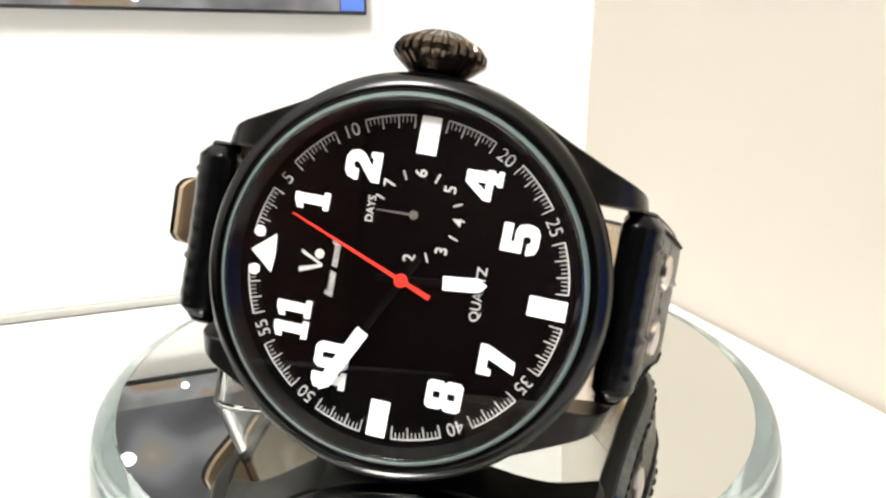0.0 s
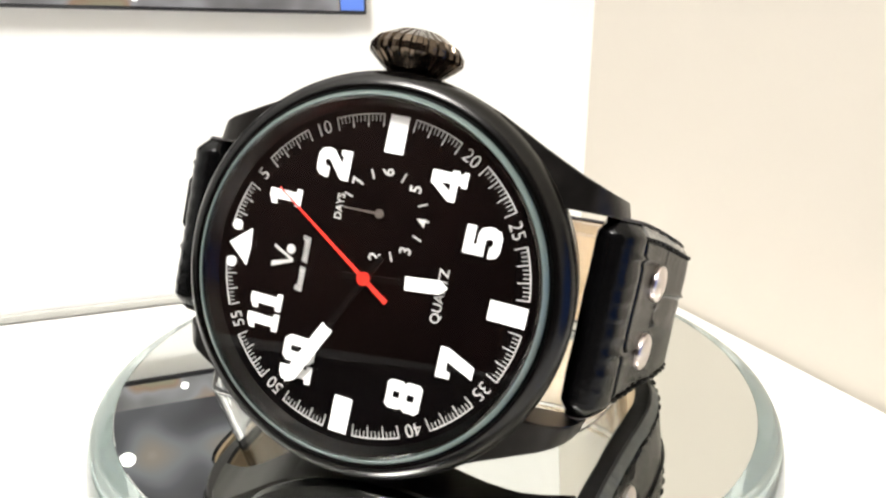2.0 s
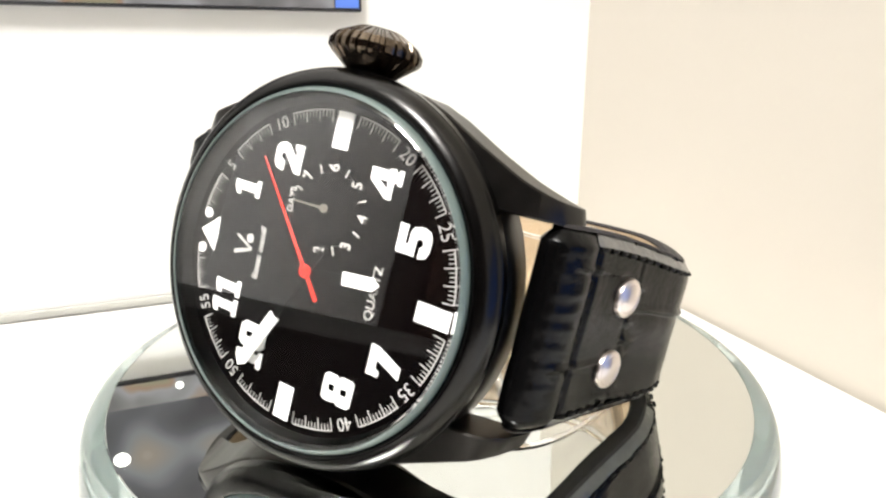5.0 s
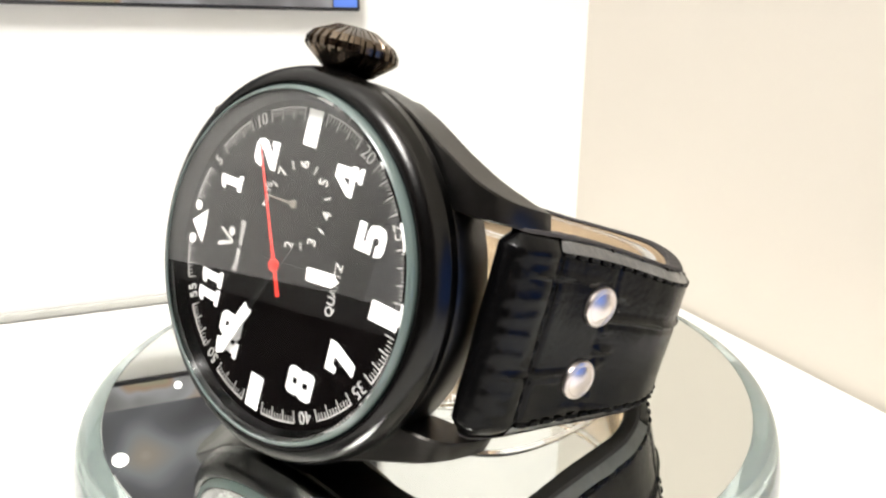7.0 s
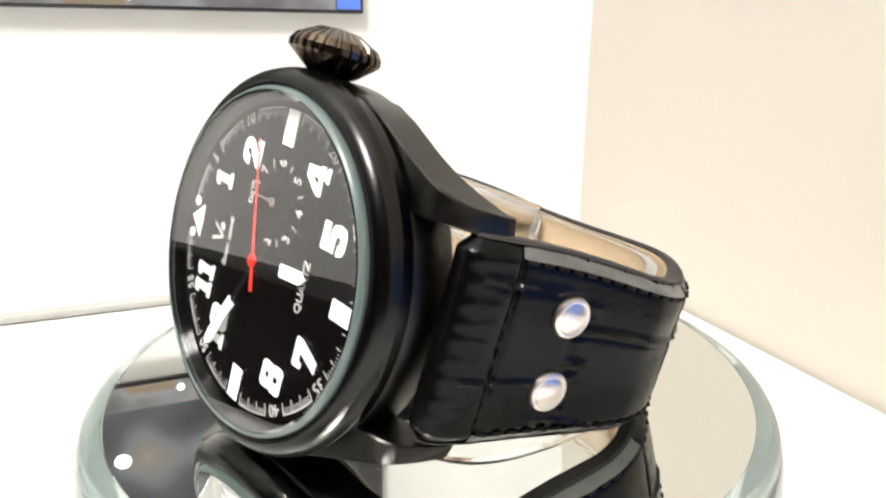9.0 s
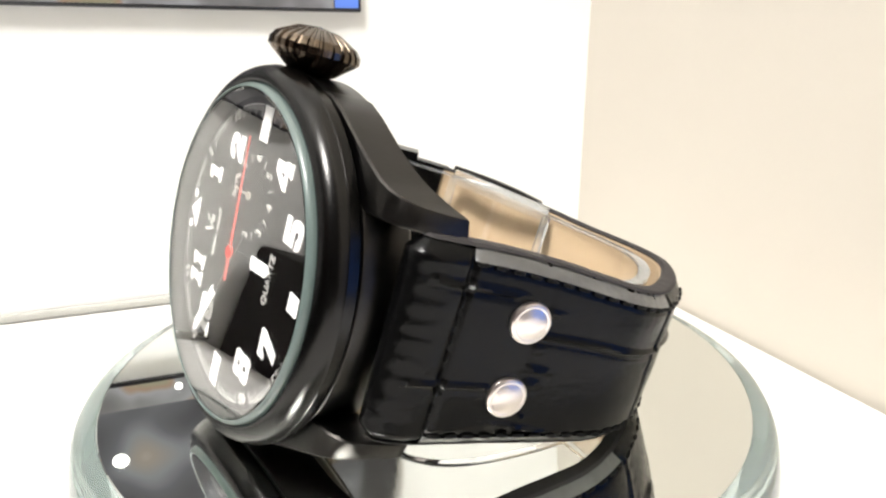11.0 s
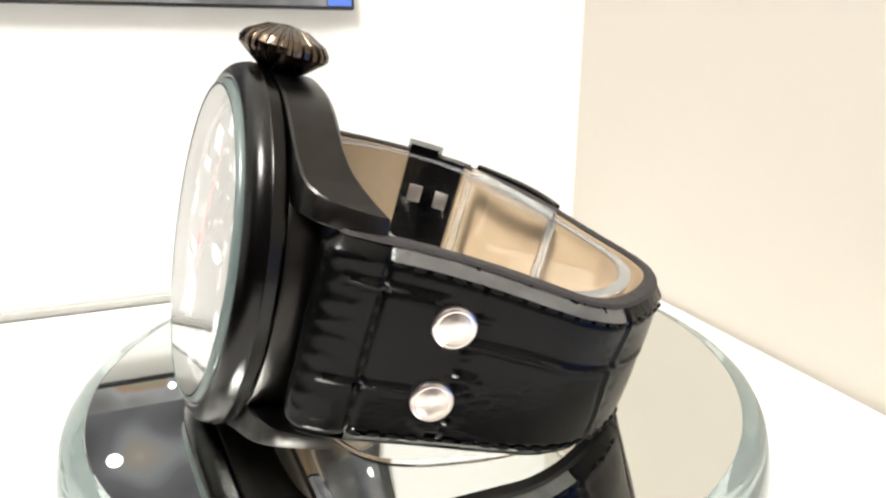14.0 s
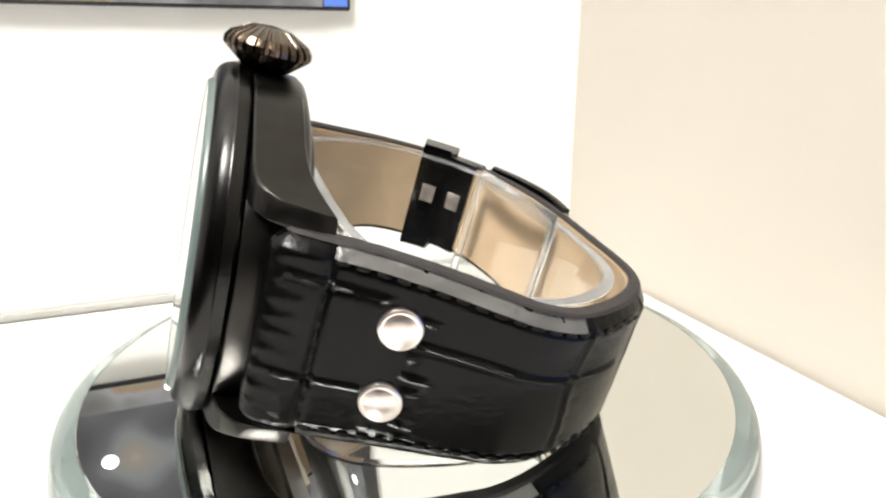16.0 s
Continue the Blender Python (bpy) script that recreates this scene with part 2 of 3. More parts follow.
def upright(x, y, z=0.06):
    """Letters at (x, y) that stand upright when 12 is at the top."""
    return Matrix(((0, -1, 0, x * MM), (1, 0, 0, y * MM), (0, 0, 1, z * MM), (0, 0, 0, 1)))


def polar(minute, r):
    a = radians(6 * minute)
    return -r * math.cos(a), r * math.sin(a)


# case and bezel
FIT = Matrix.Translation((0, -0.12 * MM, 0)) @ Matrix.Diagonal((1.012, 1.012, 1, 1))
case = part("case", lathe([(0, -10.0), (17.5, -10.0), (18.0, -9.4), (20.6, -8.9), (21.8, -8.4), (22.35, -7.6), (22.38, -2.35), (22.25, -2.12), (21.9, -2.05), (19.0, -2.05), (19.0, -2.3), (0, -2.3)], 160), BRUSHED, watch, "satin black steel case")
bezel = part("bezel", lathe([(20.05, 0.0), (20.05, 1.65), (20.3, 1.9), (20.55, 1.97), (20.8, 1.93), (21.2, 1.78), (21.6, 1.52), (21.95, 1.18), (22.22, 0.76), (22.4, 0.3), (22.5, -0.1), (22.55, -0.3), (22.6, -0.36), (22.6, -1.55), (22.42, -1.82), (21.8, -1.95), (20.05, -1.95)], 192, closed=True), BLACK_METAL, watch, "satin black bezel", angle=30)
flange = part("flange", lathe([(18.6, -0.02), (19.84, 1.5), (19.84, -0.6), (18.6, -0.6)], 160, closed=True), mat("black_gloss", (0.022, 0.022, 0.022), 0.08, 1.0, 0.5), watch, "glossy black inner ring of the dial")
crystal = part("crystal", lathe([(0, 1.55), (19.5, 1.55), (19.85, 1.65), (19.85, 2.0), (19.45, 2.45), (19.15, 2.6), (0, 2.6)], 160), GLASS, watch, "clear mineral glass with a bevelled edge", angle=4)
crystal_edge = part("crystal_edge", lathe([(19.86, 1.5), (20.03, 1.55), (20.02, 2.1), (19.75, 2.52), (19.5, 2.66), (19.46, 2.58), (19.6, 2.43), (19.86, 2.0)], 160, closed=True), mat("ground_glass_edge", (0.20, 0.265, 0.25), 0.3, 0, 0.5, 0.1, 300, trans=0.5, ior=1.5), watch, "pale teal ground edge of the glass")

crystal.visible_shadow = False
for ob in (case, bezel, flange, crystal, crystal_edge):
    ob.matrix_basis = FIT

# dial with its print
dial = part("dial", lathe([(0, -0.5), (19.1, -0.5), (19.1, 0), (0, 0)], 128), DIAL, watch, "black dial with white markings")
DIAL_SHIFT = Matrix.Translation((0.22 * MM, -0.05 * MM, 0))
dial.matrix_basis = DIAL_SHIFT @ Matrix.Rotation(radians(-0.9), 4, "Z")
ONE = [[(2, 0), (8, 0), (8, 2), (6.7, 2), (6.7, 12), (4.2, 12), (1.6, 10.8), (1.6, 8.8), (3.4, 9.2), (3.4, 2), (2, 2)]]
GLYPH = {
    "1": ONE,
    "2": [[(0, 0), (10, 0), (10, 3.8), (8.2, 3.8), (7.8, 2.9), (5.2, 2.9), (9.4, 6.4), (10, 8.4), (9.3, 10.8), (7.4, 12), (2.8, 12), (0.8, 10.9), (0, 8.3), (0, 7.4), (3.6, 7.4), (3.8, 8.7), (5, 9.5), (6.2, 8.9), (6, 7.6), (0, 2.6)]],
    "4": [[(5, 0), (10, 0), (10, 1.7), (9.2, 1.7), (9.2, 3), (10, 3), (10, 5.3), (9.2, 5.3), (9.2, 12), (5.2, 12), (0, 5.3), (0, 3), (5.7, 3), (5.7, 1.7), (5, 1.7)], [(3.2, 5.3), (5.7, 5.3), (5.7, 8.6)]],
    "5": [[(0.4, 5.2), (0.4, 12), (9.6, 12), (9.6, 9), (3.8, 9), (3.8, 7.9), (7.4, 7.9), (9.3, 6.9), (10, 4.7), (10, 3.2), (9.2, 1), (7.2, 0), (2.8, 0), (0.8, 1), (0, 3.7), (3.7, 3.7), (4.1, 2.7), (5.6, 2.7), (6.2, 3.2), (6.2, 4.5), (5.6, 5.2)]],
    "7": [[(1.8, 0), (5.8, 0), (10, 9.4), (10, 12), (0, 12), (0, 7.4), (2, 7.4), (2.5, 9), (5.6, 9)]],
    "8": [[(1, 0), (9, 0), (10, 1.2), (10, 5), (9, 6.2), (9.8, 7.2), (9.8, 10.8), (8.8, 12), (1.2, 12), (0.2, 10.8), (0.2, 7.2), (1, 6.2), (0, 5), (0, 1.2)], [(3.8, 2.2), (6.2, 2.2), (6.2, 4.9), (3.8, 4.9)], [(3.8, 7.3), (6.2, 7.3), (6.2, 9.8), (3.8, 9.8)]],
    "0": [[(1.6, 0), (7.4, 0), (9, 1.8), (9, 10.2), (7.4, 12), (1.6, 12), (0, 10.2), (0, 1.8)], [(3.4, 2.6), (5.6, 2.6), (5.6, 9.4), (3.4, 9.4)]],
}


def glyph(text, height, m):
    """Heavy slab figures, filled, centred, height in mm."""
    cu = bpy.data.curves.new("figure", "CURVE")
    cu.dimensions, cu.fill_mode, cu.extrude = "2D", "BOTH", 0.05 * MM
    k = height / 12
    adv = [7.2 if ch == "1" and len(text) > 1 else 10 for ch in text]
    x = -sum(adv) / 2
    for ch, w in zip(text, adv):
        for loop in GLYPH[ch]:
            sp = cu.splines.new("POLY")
            sp.points.add(len(loop) - 1)
            for p, (a, b) in zip(sp.points, loop):
                dx = x + (a - 1.3 if w < 10 else a)
                p.co = (dx * k * MM, (b - 6) * k * MM, 0, 1)
            sp.use_cyclic_u = True
        x += w
    ob = bpy.data.objects.new("figure", cu)
    scene.collection.objects.link(ob)
    bpy.context.view_layer.update()
    me = bpy.data.meshes.new_from_object(ob.evaluated_get(bpy.context.evaluated_depsgraph_get()))
    bpy.data.objects.remove(ob)
    bpy.data.curves.remove(cu)
    bm = bmesh.new()
    bm.from_mesh(me)
    bpy.data.meshes.remove(me)
    bmesh.ops.transform(bm, matrix=m, verts=bm.verts)
    return bm


for minute, text in ((5, "1"), (10, "2"), (20, "4"), (25, "5"), (35, "7"), (40, "8"), (50, "10"), (55, "11")):
    x, y = polar(minute, {10: 13.3, 50: 12.9}.get(minute, 13.6))
    part("numeral", glyph(text, 4.0, upright(x, y, 0.07)), LUME, dial, smooth=False)
for minute in (15, 30, 45):
    x, y = polar(minute, 15.95)
    a = radians(6 * minute)
    c, s = math.cos(a), math.sin(a)
    pts = [(x - c * p - s * q, y + s * p - c * q) for p, q in ((-2.05, -1.08), (2.05, -1.08), (2.05, 1.08), (-2.05, 1.08))]
    part("bar_marker", prism(pts, 0.02, 0.12), LUME, dial, smooth=False)
part("triangle_marker", prism([(-17.9, 0), (-15.2, 2.2), (-15.0, 0), (-15.2, -2.2)], 0.02, 0.12), LUME, dial, smooth=False)
for y in (2.2, -2.2):
    part("dot_marker", disc(-17.2, y, 0.62, 0.02, 0.12), LUME, dial, smooth=False)
for minute in range(5, 60, 5):
    if minute % 15:
        x, y = polar(minute, 17.3)
        a = radians(6 * minute)
        m = Matrix.Translation((x * MM, y * MM, 0.05 * MM)) @ Matrix.Rotation(math.pi / 2 - a, 4, "Z")
        part("minute_number", letters(f"{minute:02d}" if minute > 5 else "5", 2.1, m, -0.025, 0.95), PRINT, dial, smooth=False)
for k in range(12):
    bms = []
    lo, hi, n = 5 * k + 1, 5 * k + 4, 12
    arc = [polar(lo + (hi - lo) * i / n, 18.05) for i in range(n + 1)] + [polar(hi - (hi - lo) * i / n, 17.9) for i in range(n + 1)]
    bms.append(prism(arc, 0.02, 0.06))
    for i in range(n + 1):
        mi = lo + (hi - lo) * i / n
        long = i % 4 == 0
        r1, w = (16.6 if long else 17.2), (0.04 if not long else 0.06) / 17.5 * 60 / 2 / math.pi
        bms.append(prism([polar(mi - w, 18), polar(mi + w, 18), polar(mi + w, r1), polar(mi - w, r1)], 0.02, 0.06))
    part("minute_track", join(bms), PRINT, dial, smooth=False)
# small days dial
SX, SY = 0.25, 7.15
for i, text in enumerate("234567"):
    a = radians(-90 + i * 46)
    px, py = SX + 4.7 * math.cos(a), SY + 4.7 * math.sin(a)
    part("day_number", letters(text, 1.9, upright(px, py, 0.05), 0.015), PRINT, dial, smooth=False)
    a = radians(-90 + (i + 0.5) * 46)
    c, s = math.cos(a), math.sin(a)
    part("day_tick", prism([(SX + c * r - s * w, SY + s * r + c * w) for r, w in ((4.1, -0.09), (5.2, -0.09), (5.2, 0.09), (4.1, 0.09))], 0.02, 0.06), PRINT, dial, smooth=False)
part("day_word", letters("DAYS", 1.2, upright(-5.0, 7.0, 0.05), 0.01), PRINT, dial, smooth=False)
part("quartz_word", letters("QUARTZ", 1.55, upright(8.45, 0, 0.05), 0.0, 0.97), PRINT, dial, smooth=False)
# the maker's mark as plain strokes
part("maker_mark", join([prism([(-12.0, -1.5), (-12.0, -0.9), (-9.4, -0.1), (-9.4, -0.45)], 0.02, 0.06), prism([(-12.0, 0.75), (-12.0, 1.1), (-9.4, -0.1), (-9.4, -0.4)], 0.02, 0.06), disc(-9.9, 0.95, 0.55, 0.02, 0.06)]), PRINT, dial, smooth=False)
bars = []
for k, y0 in enumerate([-3.55, -2.95, -2.35, -1.8, -1.3, -0.2, 0.4, 1.0, 1.6, 2.2]):
    tall = 0.95 if k in (0, 9) else 0.66
    for q in (0.0, 0.3):
        bars.append(prism([(-7.65 - tall, y0 + q + 0.2), (-7.65 - tall, y0 + q + 0.36), (-7.65, y0 + q + 0.16), (-7.65, y0 + q)], 0.02, 0.06))
part("maker_line", join(bars), PRINT, dial, smooth=False)


# hands
def hand_frame(deg):
    return DIAL_SHIFT @ Matrix.Rotation(radians(180 - deg), 4, "Z")


def hand(name, outline, z0, z1, deg, material, label):
    ob = part(name, prism(outline, z0, z1), material, watch, label, smooth=False)
    ob.matrix_basis = hand_frame(deg)
    return ob


h = hand("hour_hand", [(-3, -0.35), (4.6, -0.35), (4.6, 0.35), (-3, 0.35)], 0.45, 0.6, 174, HAND_BLACK, "black hour hand with a white tip")
part("hand_tip", prism([(4.5, -0.75), (8.4, -0.75), (9.3, 0), (8.4, 0.75), (4.5, 0.75)], 0.44, 0.64), LUME, h, smooth=False)
h = hand("minute_hand", [(-3, -0.35), (7.3, -0.35), (7.3, 0.35), (-3, 0.35)], 0.8, 0.95, 298, HAND_BLACK, "black minute hand with a white tip")
part("hand_tip", prism([(7.2, -0.75), (14.6, -0.75), (15.6, 0), (14.6, 0.75), (7.2, 0.75)], 0.79, 0.99), LUME, h, smooth=False)
second_hand = hand("second_hand", [(-3.6, -0.26), (-3.6, 0.26), (0, 0.2), (14.2, 0.07), (14.2, -0.07), (0, -0.2)], 1.3, 1.42, 21.6, RED, "thin red second hand with a round hub")
part("hub", disc(0, 0, 0.75, 1.25, 1.55), RED, second_hand)
day_hand = part("day_hand", join([prism([(SX - 4.2, SY - 0.12), (SX - 4.2, SY + 0.0), (SX, SY + 0.14), (SX, SY - 0.14)], 0.4, 0.5), disc(SX, SY, 0.5, 0.38, 0.55)]), HAND_STEEL, watch, "small grey steel pointer", smooth=False)

# crown
ridge = lambda a, k: 1 + ((0, 0, 0, 0.01, 0.03, 0.035, 0.03, 0.03, 0.02, 0)[k] * (1 if math.cos(26 * a) > -0.2 else -1.4))
crown = part("crown", lathe([(0, 20.6), (2.1, 20.6), (2.1, 21.9), (2.9, 22.3), (4.8, 23.95), (5.2, 24.4), (5.2, 25.15), (4.6, 26.0), (2.4, 27.2), (0, 27.5)], 224, "y", ridge), CROWN_METAL, watch, "fluted onion-shaped gunmetal crown", angle=25)
crown.location = (-0.55 * MM, 0.5 * MM, -3.65 * MM)


# lugs
def smoothstep(a, b, x):
    t = max(0, min(1, (x - a) / (b - a)))
    return t * t * (3 - 2 * t)


def lug(sx, sy):
    bm = bmesh.new()
    rings = []
    us = [3, 5.5, 8, 11, 14, 16, 18, 19.5, 20.5, 21.3, 22, 22.7, 23.3, 23.9, 24.4, 24.8, 25.15, 25.4, 25.6, 25.72]
    for u in us:
        vo = np.interp(u, [3, 8, 12, 15, 20.8, 24, 26.8], [21.9, 21.4, 19.8, 18.1, 15.35, 14.15, 13.35])
        vi = 11.7
        top = np.interp(u, [3, 18, 20.5, 22, 23.5, 24.5, 25.2, 25.75], [-2.1, -2.1, -2.2, -2.55, -3.6, -5.1, -7.1, -9.2])
        bot = np.interp(u, [3, 13, 17, 19.5, 22, 24, 25.75], [-7.7, -7.7, -7.7, -8.1, -8.9, -9.7, -10.3])
        k = 0.22
        sec = [(vi, top - k), (vi + k, top), (vo - k, top), (vo, top - k), (vo, bot + k), (vo - k, bot), (vi + k, bot), (vi, bot + k)]
        lean = 0.28 * smoothstep(20, 25.7, u)
        rings.append([bm.verts.new((sx * (u + (vo - v) * lean) * MM, sy * v * MM, n * MM)) for v, n in sec])
    for a, b in zip(rings, rings[1:]):
        for i in range(8):
            bm.faces.new((a[i], b[i], b[(i + 1) % 8], a[(i + 1) % 8]))
    bm.faces.new(rings[0])
    bm.faces.new(rings[-1][::-1])
    part("lug", bm, BRUSHED, watch, "satin black curved lug", angle=32)


for sx in (1, -1):
    for sy in (1, -1):
        lug(sx, sy)
    bm = bmesh.new()
    bmesh.ops.create_cone(bm, cap_ends=True, segments=16, radius1=0.8 * MM, radius2=0.8 * MM, depth=23.5 * MM, matrix=Matrix.Translation((24.8 * sx * MM, 0, -9.6 * MM)) @ Matrix.Rotation(math.pi / 2, 4, "X"))
    part("spring_bar", bm, HAND_STEEL, watch)

# strap: the outer line of its loop (x, z), its half width, its middle in y and its thickness, in mm
LOOP = [(24.2, -7.6, 11.4, 0.4, 1.0), (23.9, -5.7, 11.4, 0.4, 1.8), (25.2, -4.5, 11.4, 0.4, 3.2), (27.3, -5.4, 11.4, 0.4, 4.2), (28.9, -9, 11.4, 0.4, 3.8), (29.9, -13, 11.3, 0.4, 3.6), (31.2, -17.4, 11.0, 0.4, 3.6), (32.8, -22, 10.6, 0.3, 3.8),
        (34.4, -26.5, 10.1, 0.2, 3.8), (35.6, -31, 9.7, 0.1, 3.6), (35.1, -36.5, 9.4, 0.2, 3.4), (32, -43.5, 9.3, 0.9, 3.2), (27, -49, 9.2, 1.5, 2.8),
        (20, -52.5, 9.2, 1.4, 2.6), (8, -54.5, 9.2, 1.0, 2.6), (-4, -54.5, 9.2, 1.2, 2.6), (-15, -52.5, 8.9, 1.8, 2.6), (-25, -47, 8.6, 2.4, 2.8),
        (-31, -39, 8.6, 2.5, 3.0), (-33.4, -30, 8.8, 2.4, 3.2), (-33, -22, 9.8, 1.6, 3.6), (-32.2, -15, 10.9, 0.7, 3.6), (-31.0, -10, 11.4, 0.4, 4.0), (-28.6, -5.8, 11.4, 0.4, 4.2), (-25.8, -4.6, 11.4, 0.4, 3.2), (-24.2, -5.7, 11.4, 0.4, 1.8), (-24.3, -7.6, 11.4, 0.4, 1.0)]


LOOP = [(x - (0.25 if x > 0 else 0) - (0.7 * max(0, 1 - (k / 6)) if k < 6 else 0), z * (1.02 if z < -8 else 1), w, y, t) for k, (x, z, w, y, t) in enumerate(LOOP)]


def spline(points, n):
    """A smooth line through the points in even steps of its length."""
    P = np.array(points, float)
    out = []
    for i in range(len(P) - 1):
        a, b, c, d = P[max(i - 1, 0)], P[i], P[i + 1], P[min(i + 2, len(P) - 1)]
        for t in np.linspace(0, 1, 40, endpoint=False):
            out.append(0.5 * (2 * b + (c - a) * t + (2 * a - 5 * b + 4 * c - d) * t * t + (3 * b - a - 3 * c + d) * t ** 3))
    out.append(P[-1])
    out = np.array(out)
    s = np.concatenate([[0], np.cumsum(np.hypot(*np.diff(out[:, :2], axis=0).T))])
    e = np.linspace(0, s[-1], n)
    return np.stack([np.interp(e, s, out[:, k]) for k in range(out.shape[1])], 1), e


PATH, LEN = spline(LOOP, 640)
TAN = np.gradient(PATH[:, :2], axis=0)
TAN /= np.linalg.norm(TAN, axis=1)[:, None]
OUT = np.stack([-TAN[:, 1], TAN[:, 0]], 1)  # away from the loop's middle
if OUT[300] @ (PATH[300, :2] - np.array([0, -28])) < 0:
    OUT = -OUT


ROLL = 4.0  # how far the leather runs round the bar


def on_strap(s, y, lift=0.0):
    """The place s mm along the strap's outer face and y mm off its middle, with the frame there."""
    p = [np.interp(s, LEN, PATH[:, k]) for k in range(5)]
    o = np.array([np.interp(s, LEN, OUT[:, k]) for k in range(2)])
    t = np.array([np.interp(s, LEN, TAN[:, k]) for k in range(2)])
    x, z = np.array(p[:2]) + o * lift
    return Vector((x, p[3] + y, z)) * MM, Vector((o[0], 0, o[1])), Vector((t[0], 0, t[1])), p[2], p[4]


def strap(name, i0, i1, inset, label):
    bm, bl = bmesh.new(), bmesh.new()
    rows, inner = [], []
    m = 64
    for i in range(i0, i1 + 1):
        s = LEN[i]
        hw, th = PATH[i, 2], PATH[i, 4]
        row = []
        for j in range(m + 1):
            q = -1 + 2 * j / m
            y = hw * q
            off = hw - abs(y)
            edge = max(0, 1 - off / 1.7)
            lift = -1.5 * edge ** 1.08 + relief(s, y, hw) * (1 - edge * edge) - (0.3 * math.exp(-((off - 1.8) / 0.25) ** 2) if 7 < min(s, LEN[-1] - s) - ROLL < 48 else 0)
            lift += 0.12 * edge * noise.noise((s * 0.9, q, 5.0))
            row.append(bm.verts.new(on_strap(s, y, lift)[0]))
        for q in (1.0, 0.985, -0.985, -1.0):
            row.append(bm.verts.new(on_strap(s, hw * q, -(th - 0.35 - 0.3 * (abs(q) < 0.99)))[0]))
        rows.append(row)
        inner.append([bl.verts.new(on_strap(s, hw * q, -th + d)[0]) for q, d in ((-0.95, 0.35), (-0.93, 0), (-0.5, 0), (0, 0), (0.5, 0), (0.93, 0), (0.95, 0.35))])
    n = len(rows[0])
    for a, b in zip(rows, rows[1:]):
        for k in range(n):
            bm.faces.new((a[k], b[k], b[(k + 1) % n], a[(k + 1) % n]))
    bm.faces.new(rows[0])
    bm.faces.new(rows[-1])
    for a, b in zip(inner, inner[1:]):
        for k in range(6):
            bl.faces.new((a[k], b[k], b[k + 1], a[k + 1]))
    st = part(name, bm, LEATHER, watch, label, angle=60)
    for side in (1, -1):
        be = bmesh.new()
        strips = []
        for i in range(i0, i1 + 1, 2):
            s, hw, th = LEN[i], PATH[i, 2], PATH[i, 4]
            wob = 0.06 * noise.noise((s * 0.8, side, 1.0))
            strips.append([be.verts.new(on_strap(s, side * (hw + a + wob), b)[0]) for a, b in ((-0.2, -1.0), (0.14, -1.35), (0.16, -th * 0.6), (0.12, 0.55 - th), (-0.25, 0.12 - th))])
        for a, b in zip(strips, strips[1:]):
            for k in range(4):
                be.faces.new((a[k], b[k], b[k + 1], a[k + 1]))
        part("strap_edge", be, EDGE, st, "dark grey painted strap edge")
        # glossy border strip, coloured paler to carry its highlight
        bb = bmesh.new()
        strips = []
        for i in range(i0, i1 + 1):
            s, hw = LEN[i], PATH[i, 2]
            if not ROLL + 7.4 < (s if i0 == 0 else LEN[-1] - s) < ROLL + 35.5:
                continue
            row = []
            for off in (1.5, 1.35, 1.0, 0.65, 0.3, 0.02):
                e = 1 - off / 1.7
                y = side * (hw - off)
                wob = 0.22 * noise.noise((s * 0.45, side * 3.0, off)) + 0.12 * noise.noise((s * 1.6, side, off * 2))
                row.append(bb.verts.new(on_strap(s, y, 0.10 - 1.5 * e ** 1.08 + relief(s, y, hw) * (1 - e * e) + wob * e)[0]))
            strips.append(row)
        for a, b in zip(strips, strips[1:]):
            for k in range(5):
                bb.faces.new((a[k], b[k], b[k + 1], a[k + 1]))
        part("border", bb, SHINY, st, "shiny worn leather border, highlight painted into its colour")
    part("lining", bl, LINING, st, "tan leather lining")
    return st


RIDGES = (  # place across, start and end along the strap, height, width
    (7.3, 3.5, 14.2, 0.26, 0.24), (2.9, 16.6, 44, 0.26, 0.26), (-3.5, 3.5, 13.2, 0.24, 0.24), (-8.1, 14, 25, 0.16, 0.3),
    (-0.7, 16.8, 19.6, 0.30, 0.3), (-2.9, 16.8, 18.8, 0.24, 0.3), (5.9, 17.2, 19.2, 0.2, 0.3), (-6.4, 17, 19, 0.22, 0.3), (1.4, 16.9, 18.4, 0.14, 0.3))


